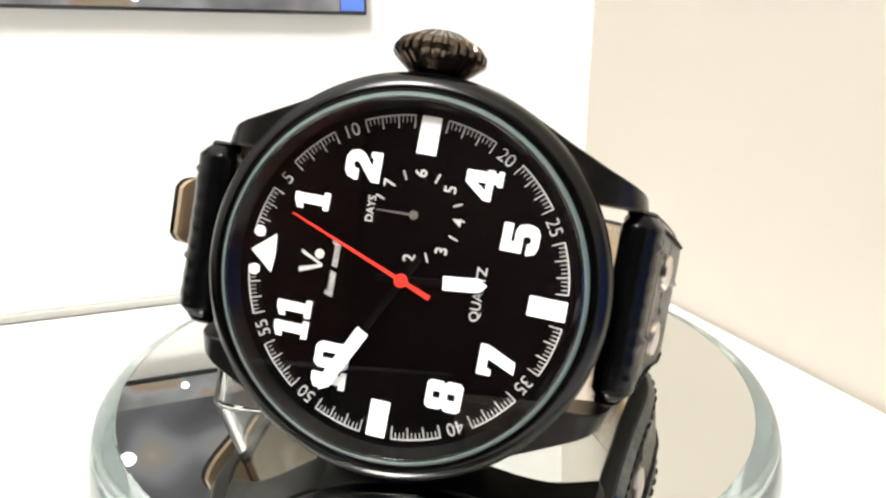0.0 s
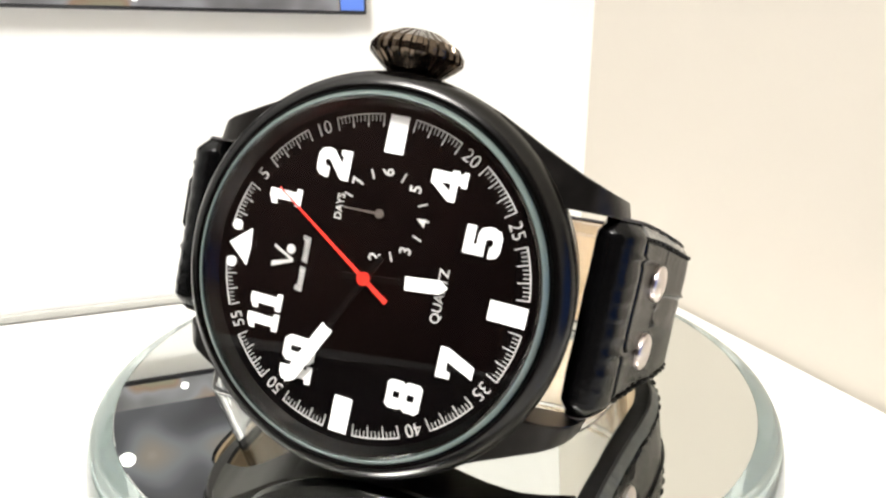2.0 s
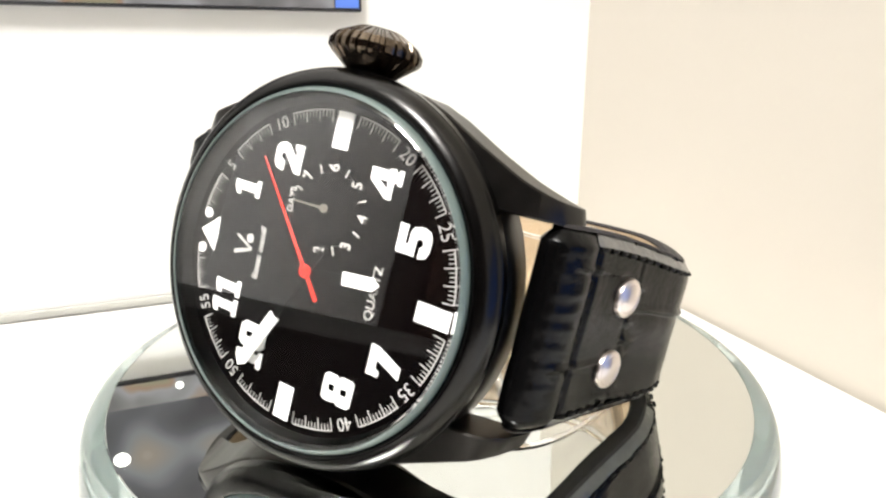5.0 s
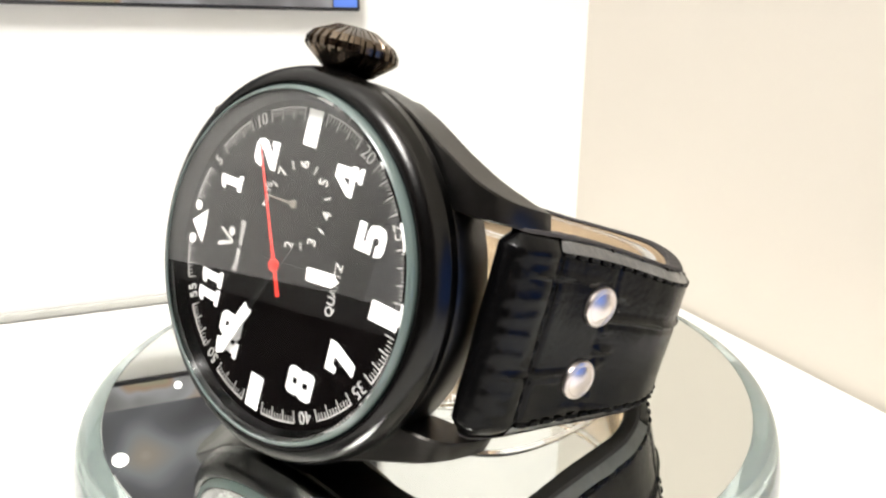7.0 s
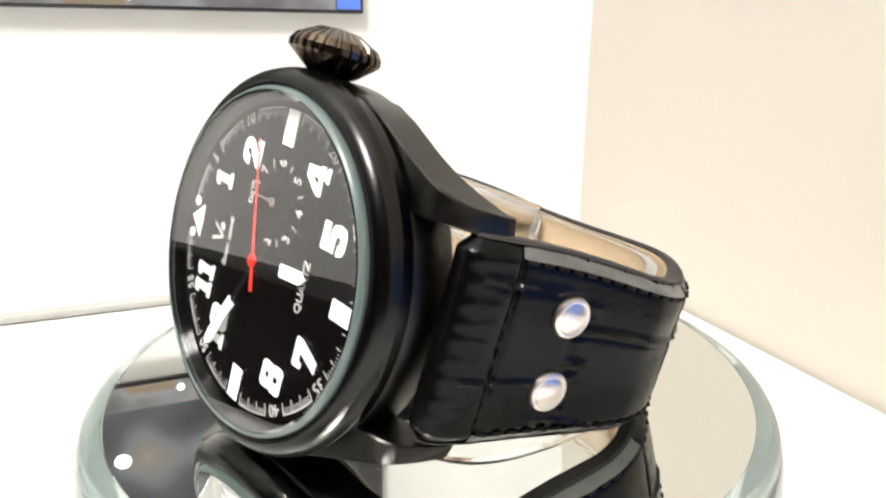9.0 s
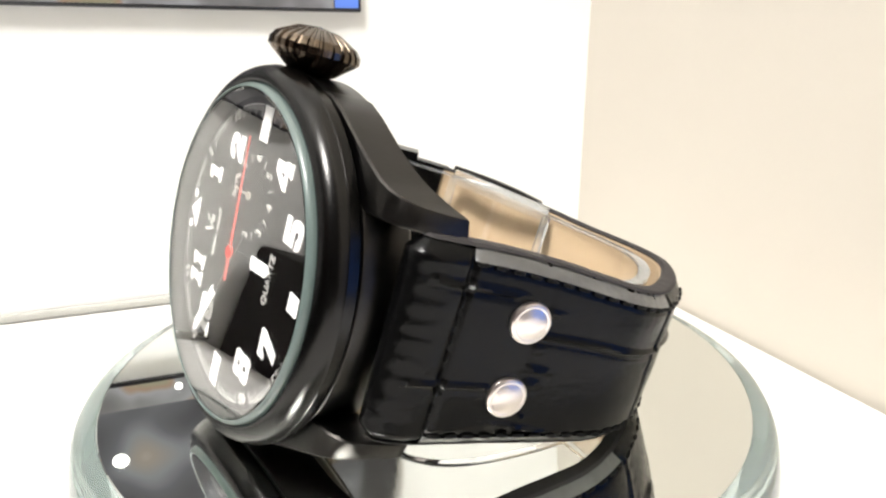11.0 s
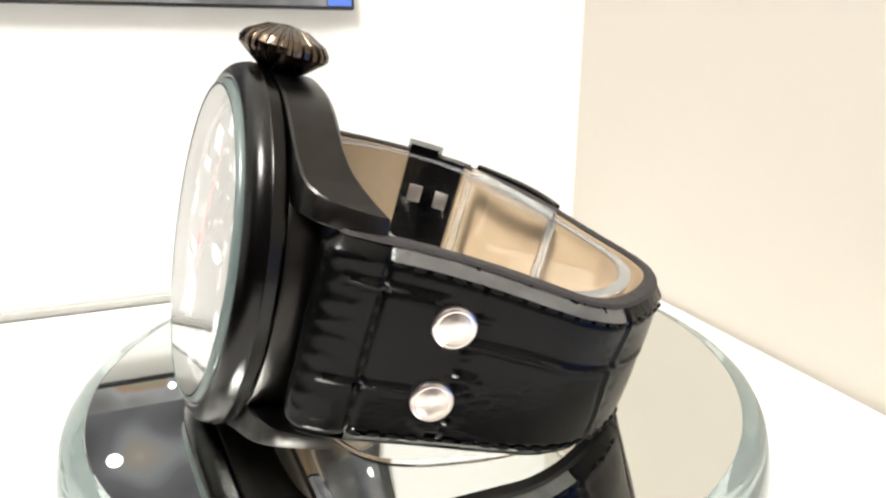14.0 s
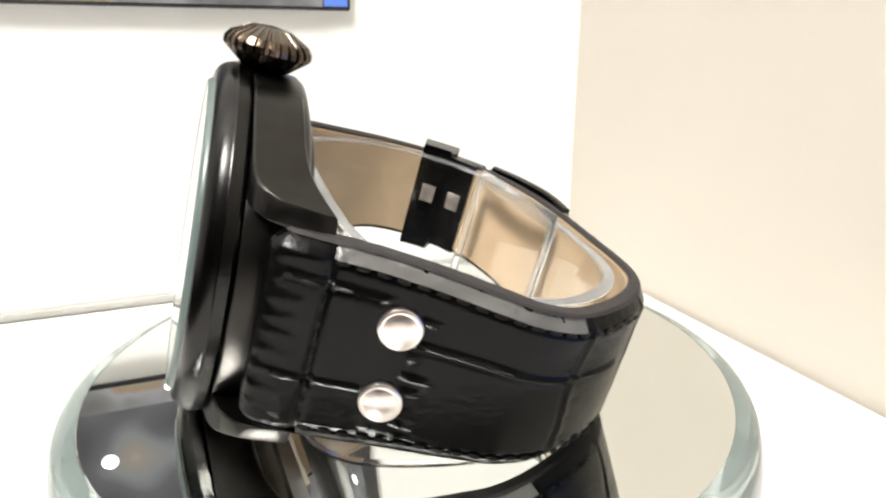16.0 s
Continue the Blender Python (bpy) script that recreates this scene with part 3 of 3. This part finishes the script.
def relief(s, y, hw):
    """Pressed scales, creases and rolls of the leather, in mm."""
    d = min(s, LEN[-1] - s) - ROLL
    v = 0.0
    if d < 7.4:  # roll over the bar, with soft uneven ribs
        rib = 0.5 + 0.5 * math.sin(2 * math.pi * (y + 0.5 * noise.noise((y * 0.35, d * 0.2, 2.0))) / 2.15)
        v += 0.12 * (rib ** 1.6 - 0.4) * (0.55 + 0.9 * abs(noise.noise((y * 0.45, 4.0, 1.0)))) * smoothstep(0.3, 2.6, d) * (1 - smoothstep(4.6, 6.6, d))
        v += 0.25 * smoothstep(-2, 2, d) * (1 - smoothstep(5, 7, d))
    v -= 0.45 * math.exp(-((d - 7.3) / 0.42) ** 2)
    for yc, d0, d1, amp, w in RIDGES:
        c = yc + 0.22 * math.sin(s * 0.21 + yc) - 0.02 * (d - 14)
        on = smoothstep(d0 - 1.0, d0 + 1.0, d) * (1 - smoothstep(d1 - 1.6, d1 + 1.2, d))
        if on:
            v += 1.6 * on * amp * (math.exp(-((y - c) / w) ** 2) - 0.4 * math.exp(-((y - c + 0.55) / (w * 1.3)) ** 2))
    for dc, amp in ((16.9, 0.07), (35.5, 0.24), (48, 0.2)):
        c = dc + 0.4 * math.sin(y * 0.5 + dc)
        v -= amp * math.exp(-((d - c) / 0.3) ** 2)
        v += 0.6 * amp * math.exp(-((d - c - 0.7) / 0.4) ** 2)
    for yc in (5.2, 2.4, -0.6, -3.2, -5.8):
        v -= 0.13 * math.exp(-((y - yc) / 0.35) ** 2 - ((d - 37.2) / 0.8) ** 2)
    v += 0.12 * noise.noise((s * 0.13, y * 0.22, 3.0)) + 0.012 * noise.noise((s * 1.1, y * 1.3, 7.0))
    return v


SPLIT = int(np.argmin((PATH[:, 0] + 30.5) ** 2 + (PATH[:, 1] + 40) ** 2))
strap_six = strap("long_strap", 0, SPLIT, 0, "black pressed leather strap with stitching")
strap_twelve = strap("short_strap", SPLIT + 1, 639, 0, "black pressed leather strap with stitching")


def stud(s, y, parent):
    p, o, t, hw, th = on_strap(s, y, 0.05)
    bm = lathe([(0, -0.6), (2.3, -0.6), (2.38, 0.1), (2.3, 0.42), (2.1, 0.58), (1.9, 0.6), (1.8, 0.56), (1.3, 0.74), (0.7, 0.85), (0, 0.88)], 48)
    q = o.to_track_quat("Z", "Y").to_matrix().to_4x4()
    ob = part("rivet", bm, STEEL, parent, "domed polished steel rivet")
    ob.matrix_basis = Matrix.Translation(p) @ q


for y in (4.35, -4.4):
    stud(15.4 + ROLL, y, strap_six)
    stud(LEN[-1] - 15.4 - ROLL, y, strap_twelve)


def stitch_line(points):
    """Short raised threads from point to point of (s, y)."""
    bms = []
    for (s0, y0), (s1, y1) in points:
        a, o, t, _, _ = on_strap(s0, y0, 0.05 + relief(s0, y0, 11))
        b = on_strap(s1, y1, 0.05 + relief(s1, y1, 11))[0]
        d = b - a
        bm = bmesh.new()
        bmesh.ops.create_uvsphere(bm, u_segments=8, v_segments=6, radius=0.5)
        for v in bm.verts:
            v.co = Vector((v.co.x * 0.5 * MM, v.co.y * 0.46 * MM, v.co.z * d.length))
        q = d.to_track_quat("Z", "Y").to_matrix().to_4x4()
        bmesh.ops.transform(bm, matrix=Matrix.Translation((a + b) / 2) @ q, verts=bm.verts)
        bms.append(bm)
    return join(bms)


def stitching(flip, parent):
    at = (lambda d: LEN[-1] - d - ROLL) if flip else (lambda d: d + ROLL)
    runs = []
    for side in (1, -1):
        d = 7.6
        while d < 46:
            hw = on_strap(at(d), 0)[3] - 1.75
            hw1 = on_strap(at(d + 1.5), 0)[3] - 1.75
            runs.append(((at(d), side * hw), (at(d + 1.5), side * (hw1 + random.uniform(-0.16, 0.16)))))
            d += 2.05
    y = -9.2
    while y < 8.6:
        runs.append(((at(7.3), y), (at(7.3 + random.uniform(-0.08, 0.08)), y + 1.4)))
        y += 2.0
    part("stitching", stitch_line(runs), THREAD, parent, "black thread stitching")


stitching(False, strap_six)
stitching(True, strap_twelve)


def wrap(s0, s1, out, inn, extra, thick):
    """A band that runs right round the strap between s0 and s1."""
    bm = bmesh.new()
    rings = []
    n = 6
    for i in range(n + 1):
        s = s0 + (s1 - s0) * i / n
        hw, th = on_strap(s, 0)[3:]
        y = hw + extra
        ring = []
        for yy, l in ((-y, out), (y, out), (y, -th - inn), (-y, -th - inn)):
            ring.append(bm.verts.new(on_strap(s, yy, l)[0]))
        for yy, l in ((-y - thick, out + thick), (y + thick, out + thick), (y + thick, -th - inn - thick), (-y - thick, -th - inn - thick)):
            ring.append(bm.verts.new(on_strap(s, yy, l)[0]))
        rings.append(ring)
    for a, b in zip(rings, rings[1:]):
        for k in range(4):
            j = (k + 1) % 4
            bm.faces.new((a[4 + k], b[4 + k], b[4 + j], a[4 + j]))
            bm.faces.new((a[k], a[j], b[j], b[k]))
    for r in (rings[0], rings[-1]):
        for k in range(4):
            j = (k + 1) % 4
            bm.faces.new((r[k], r[j], r[4 + j], r[4 + k]))
    bmesh.ops.bevel(bm, geom=[e for e in bm.edges if e.is_boundary is False and e.calc_face_angle(0) > 1], offset=0.25 * MM, segments=1, affect="EDGES")
    return bm


def s_near(x, z):
    return float(LEN[np.argmin((PATH[:, 0] - x) ** 2 + (PATH[:, 1] - z) ** 2)])


SK = s_near(-30.5, -40) - 4.6
for k, s0 in enumerate((SK - 6.3, SK)):
    kp = part("keeper_loop", wrap(s0, s0 + 6.32, 0.1 + 1.3 * k, 0.15 + 0.05 * k, -0.4 + 0.8 * k, 0.5 + 0.4 * k), LEATHER, watch, "black leather keeper loop")
    p, o, t, hw, th = on_strap(s0 + 2.8, 1.0, -on_strap(s0 + 2.8, 0)[4] - 1.35)
    q = Matrix((t, Vector((0, 1, 0)), -o)).transposed().to_4x4()
    ob = part("metal_staple", box(-1.3 * MM, 1.3 * MM, -1.6 * MM, 1.6 * MM, -0.1 * MM, 0.2 * MM, 0.06 * MM), STEEL, kp, "small pale metal staple")
    ob.matrix_basis = Matrix.Translation(p) @ q
SB = s_near(-13, -53)


def bar(line, r):
    """A square bar along the strap through (s, y, lift) points."""
    bm = bmesh.new()
    rings = []
    for s, y, l in line:
        rings.append([bm.verts.new(on_strap(s, y + a * r, l + b * r)[0]) for a, b in ((-0.6, -1), (0.6, -1), (1, -0.6), (1, 0.6), (0.6, 1), (-0.6, 1), (-1, 0.6), (-1, -0.6))])
    for a, b in zip(rings, rings[1:]):
        for k in range(8):
            bm.faces.new((a[k], b[k], b[(k + 1) % 8], a[(k + 1) % 8]))
    bm.faces.new(rings[0])
    bm.faces.new(rings[-1])
    return bm


# the buckle lies on the outside of the strap: two long sides, a cross bar at each end, a pin
BW = on_strap(SB, 0)[3] - 0.6
buckle = part("buckle", bar([(SB - 7.5 + 18.5 * i / 12, BW, 1.6 + 1.4 * math.sin(math.pi * i / 12)) for i in range(13)], 0.85), BLACK_METAL, watch, "black metal pin buckle")
part("side_bar", bar([(SB - 7.5 + 18.5 * i / 12, -BW, 1.6 + 1.4 * math.sin(math.pi * i / 12)) for i in range(13)], 0.85), BLACK_METAL, buckle)


def cross_bar(s, l, r):
    bm = bmesh.new()
    a, b = on_strap(s, -BW, l)[0], on_strap(s, BW, l)[0]
    bmesh.ops.create_cone(bm, cap_ends=True, segments=16, radius1=r * MM, radius2=r * MM, depth=(b - a).length, matrix=Matrix.Translation((a + b) / 2) @ (b - a).to_track_quat("Z", "Y").to_matrix().to_4x4())
    return bm


part("cross_bar", cross_bar(SB - 7.5, 1.6, 0.8), HAND_STEEL, buckle, "pale worn metal end bar")
part("cross_bar", cross_bar(SB + 11, 1.6, 0.8), BLACK_METAL, buckle)
part("pin", bar([(SB - 8.5 + 17 * i / 6, 1.0, 2.6) for i in range(7)], 0.6), BLACK_METAL, buckle)


def tail():
    """The free end of the long strap, that stands off beyond the keeper loops."""
    line, e = spline([(-34.0, -41, 5.6, 1.2, 1.8), (-36.4, -35, 5.6, 1.2, 1.8), (-38.0, -29, 5.4, 1.2, 1.8), (-39.4, -23.5, 5.2, 1.2, 1.8), (-40.0, -21, 4.6, 1.2, 1.8), (-40.3, -20, 3.4, 1.2, 1.6)], 40)
    tan = np.gradient(line[:, :2], axis=0)
    tan /= np.linalg.norm(tan, axis=1)[:, None]
    out = np.stack([-tan[:, 1], tan[:, 0]], 1)
    if out[0][0] > 0:
        out = -out
    for name, lo, hi, mt, lab in (("strap_tail", 0.0, 0.55, LEATHER, "black leather strap end"), ("tail_lining", 0.56, 1.0, LINING, "tan lining of the strap end")):
        bm = bmesh.new()
        rings = []
        for (x, z, w, y, th), o in zip(line, out):
            rings.append([bm.verts.new(Vector((x - o[0] * th * f, y + q * w, z - o[1] * th * f)) * MM) for q, f in ((-1, lo), (1, lo), (1, hi), (-1, hi))])
        for a, b in zip(rings, rings[1:]):
            for k in range(4):
                bm.faces.new((a[k], b[k], b[(k + 1) % 4], a[(k + 1) % 4]))
        bm.faces.new(rings[0])
        bm.faces.new(rings[-1])
        part(name, bm, mt, watch, lab)


tail()

# ---- clear plastic cuff inside the strap ----
holder = empty("watch_holder", REST)
tagged(holder, "clear plastic cuff holding the watch strap open", "display holder")


def foot(x, z):
    """How low the cuff reaches, in y, to stand on the mirror plate."""
    return -(23.2 + U.z * x + N.z * z) / V.z


def cuff_line(i0, i1):
    """The cuff's outer and inner line in (x, z) with its lower and upper edge in y, as a closed ring in mm."""
    pts = []
    for i in range(i0, i1, 4):
        gap = 0.25 + 0.7 * math.sin(math.pi * (i - i0) / (i1 - i0)) ** 2
        p = PATH[i, :2] - OUT[i] * (PATH[i, 4] + gap)
        pts.append((p[0], p[1], foot(*p), PATH[i, 3] + min(PATH[i, 2] - 0.9, 8.4)))
    (ax, az, al, ah), (bx, bz, bl, bh) = pts[-1], pts[0]
    for k in range(1, 40):  # rounded run behind the case
        f = k / 40
        e = math.sin(math.pi * f) ** 0.5
        pts.append((ax + (bx - ax) * (0.5 - 0.5 * math.cos(math.pi * f)), az + (bz - az) * f + (CUFF_TOP - (az + (bz - az) * f)) * e, al + (bl - al) * f, ah + (bh - ah) * f))
    P = np.array(pts)
    for _ in range(70):  # soft corners
        P = (np.roll(P, 1, 0) + 2 * P + np.roll(P, -1, 0)) / 4
    P[:, 2] = [foot(x, z) for x, z in P[:, :2]]
    t = np.roll(P[:, :2], -1, 0) - np.roll(P[:, :2], 1, 0)
    t /= np.linalg.norm(t, axis=1)[:, None]
    n = np.stack([-t[:, 1], t[:, 0]], 1)
    if n[len(n) // 3] @ (np.array([0, -30]) - P[len(n) // 3, :2]) < 0:
        n = -n
    return P, n


CUFF_TOP = -12.6
RING, INWARD = cuff_line(74, 592)


def ring_band(lo, hi, y_of):
    """A closed band with its wall between lo and hi mm inside the ring."""
    bm = bmesh.new()
    rows = []
    for p, n in zip(RING, INWARD):
        a, b = p[:2] + n * lo, p[:2] + n * hi
        y0, y1 = y_of(p)
        rows.append([bm.verts.new(Vector((q[0], y, q[1])) * MM) for q, y in ((a, y0), (a, y1), (b, y1), (b, y0))])
    for a, b in zip(rows, rows[1:] + rows[:1]):
        for k in range(4):
            bm.faces.new((a[k], b[k], b[(k + 1) % 4], a[(k + 1) % 4]))
    return bm


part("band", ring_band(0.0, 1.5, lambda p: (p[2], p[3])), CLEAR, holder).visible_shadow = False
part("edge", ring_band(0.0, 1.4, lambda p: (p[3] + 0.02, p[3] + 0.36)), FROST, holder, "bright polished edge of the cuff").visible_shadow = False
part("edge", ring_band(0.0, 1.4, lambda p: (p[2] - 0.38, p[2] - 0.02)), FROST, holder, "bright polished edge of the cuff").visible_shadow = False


def ring_at(x, z):
    k = int(np.argmin((RING[:, 0] - x) ** 2 + (RING[:, 1] - z) ** 2))
    return RING[k, :2] + INWARD[k] * 2.0, INWARD[k], RING[k, 2], RING[k, 3]


ends = []
for sx, sz in ((2, -52), (-20, -48)):
    c, n, y0, y1 = ring_at(sx, sz)
    y0 += 0.6
    ends.append((c, y0, y1))
    q = Matrix((Vector((-n[1], 0, n[0])), Vector((0, 1, 0)), Vector((n[0], 0, n[1])))).transposed().to_4x4()
    ob = part("seam", box(-0.75 * MM, 0.75 * MM, y0 * MM, (y1 + 0.1) * MM, -0.25 * MM, 0.5 * MM, 0.2 * MM), FROST, holder, "translucent vertical seam of the cuff")
    ob.matrix_basis = Matrix.Translation(Vector((c[0], 0, c[1])) * MM) @ q
(c0, _, h0), (c1, _, h1) = ends
d = Vector((c1[0] - c0[0], h1 - h0, c1[1] - c0[1]))
flat = box(-d.length / 2 * MM, d.length / 2 * MM, -0.35 * MM, 0.35 * MM, -1.3 * MM, 1.3 * MM, 0.2 * MM)
ob = part("top_bar", flat, FROST, holder, "straight bright bar joining the seams")
ob.matrix_basis = Matrix.Translation(Vector(((c0[0] + c1[0]) / 2, (h0 + h1) / 2 + 0.5, (c0[1] + c1[1]) / 2)) * MM) @ d.to_track_quat("X", "Y").to_matrix().to_4x4()

# ---- wall screen ----
screen = empty("screen", ROOM)
tagged(screen, "dark glowing picture screen on the white wall", "screen")
part("housing", box(-0.292, -0.0900, -0.0025, -0.0005, 0.0938, 0.180, 0.0008), FRAME_DARK, screen)
PICTURE = mat("screen_picture", (0.05, 0.05, 0.055), 0.25)
nt = PICTURE.node_tree
co = nt.nodes.new("ShaderNodeTexCoord")
no = nt.nodes.new("ShaderNodeTexNoise")
no.inputs["Scale"].default_value, no.inputs["Detail"].default_value = 30, 1
ra = nt.nodes.new("ShaderNodeValToRGB")
for pos, col in ((0.34, (0.008, 0.009, 0.011, 1)), (0.47, (0.05, 0.052, 0.056, 1)), (0.56, (0.14, 0.145, 0.15, 1)), (0.66, (0.20, 0.17, 0.13, 1))):
    el = ra.color_ramp.elements.new(pos)
    el.color = col
nt.links.new(co.outputs["Object"], no.inputs["Vector"])
nt.links.new(no.outputs["Fac"], ra.inputs[0])
nt.links.new(ra.outputs[0], nt.nodes["Principled BSDF"].inputs["Emission Color"])
nt.nodes["Principled BSDF"].inputs["Emission Strength"].default_value = 1.2
part("picture", box(-0.289, -0.0995, -0.0031, -0.0026, 0.0950, 0.178), PICTURE, screen, smooth=False)
part("blue_margin", box(-0.0990, -0.0912, -0.0031, -0.0026, 0.0950, 0.110), mat("blue_glow", (0.08, 0.16, 0.50), 0.4, emit=0.7), screen, "glowing blue margin", smooth=False)
STRIP = mat("screen_strip", (0.08, 0.08, 0.08), 0.3)
nt = STRIP.node_tree
co = nt.nodes.new("ShaderNodeTexCoord")
no = nt.nodes.new("ShaderNodeTexNoise")
no.inputs["Scale"].default_value, no.inputs["Detail"].default_value = 45, 2
ra = nt.nodes.new("ShaderNodeValToRGB")
for pos, col in ((0.32, (0.03, 0.03, 0.032, 1)), (0.44, (0.11, 0.105, 0.11, 1)), (0.52, (0.20, 0.20, 0.21, 1)), (0.58, (0.20, 0.11, 0.055, 1)), (0.66, (0.16, 0.15, 0.08, 1))):
    el = ra.color_ramp.elements.new(pos)
    el.color = col
nt.links.new(co.outputs["Object"], no.inputs["Vector"])
nt.links.new(no.outputs["Fac"], ra.inputs[0])
nt.links.new(ra.outputs[0], nt.nodes["Principled BSDF"].inputs["Emission Color"])
nt.nodes["Principled BSDF"].inputs["Emission Strength"].default_value = 1.2
part("lower_strip", box(-0.289, -0.0995, -0.0036, -0.0032, 0.0948, 0.1035), STRIP, screen, "blurred grey and brown strip", smooth=False)
SPOT = mat("white_glow", (1.0, 0.98, 0.95), 0.4, emit=3.0)
for x, z, r in ((-0.1821, 0.1228, 2.6), (-0.1605, 0.0975, 1.2), (-0.1086, 0.1557, 2.2)):
    bm = disc(0, 0, r, 0, 0.3, 24)
    ob = part("bright_spot", bm, SPOT, screen, smooth=False)
    ob.matrix_basis = Matrix.Translation((x, -0.0037 if z < 0.1 else -0.0032, z)) @ Matrix.Rotation(math.pi / 2, 4, "X")

# grey strip that paints in the shadow gap between the white wall and the desk
strip = part("gap_shadow_1", box(-0.285, -0.0, -0.003, -0.0005, 0.0003, 0.0026, 0.0004), mat("gap_shadow_grey", (0.42, 0.42, 0.39), 0.6, 0, 0.3, 0.1, 80), None)
strip.matrix_basis = ROOM
tagged(strip, "thin grey strip painted for the shadow line along the white wall", "trim", kind="structure")


def motions():
    turns = [(t, Matrix.Rotation(radians(a), 4, "Z")) for t, a in TURN]
    walk(watch, [(t, r @ REST) for t, r in turns])
    walk(holder, [(t, r @ REST) for t, r in turns])
    walk(mirror, turns)
    ticks = [(0.0, hand_frame(21.6))]
    for k in range(16):
        ticks += [(k + 0.7, hand_frame(21.6 + 6 * k)), (k + 0.8, hand_frame(27.6 + 6 * k))]
    walk(second_hand, ticks + [(16.0, hand_frame(21.6 + 96))])


motions()
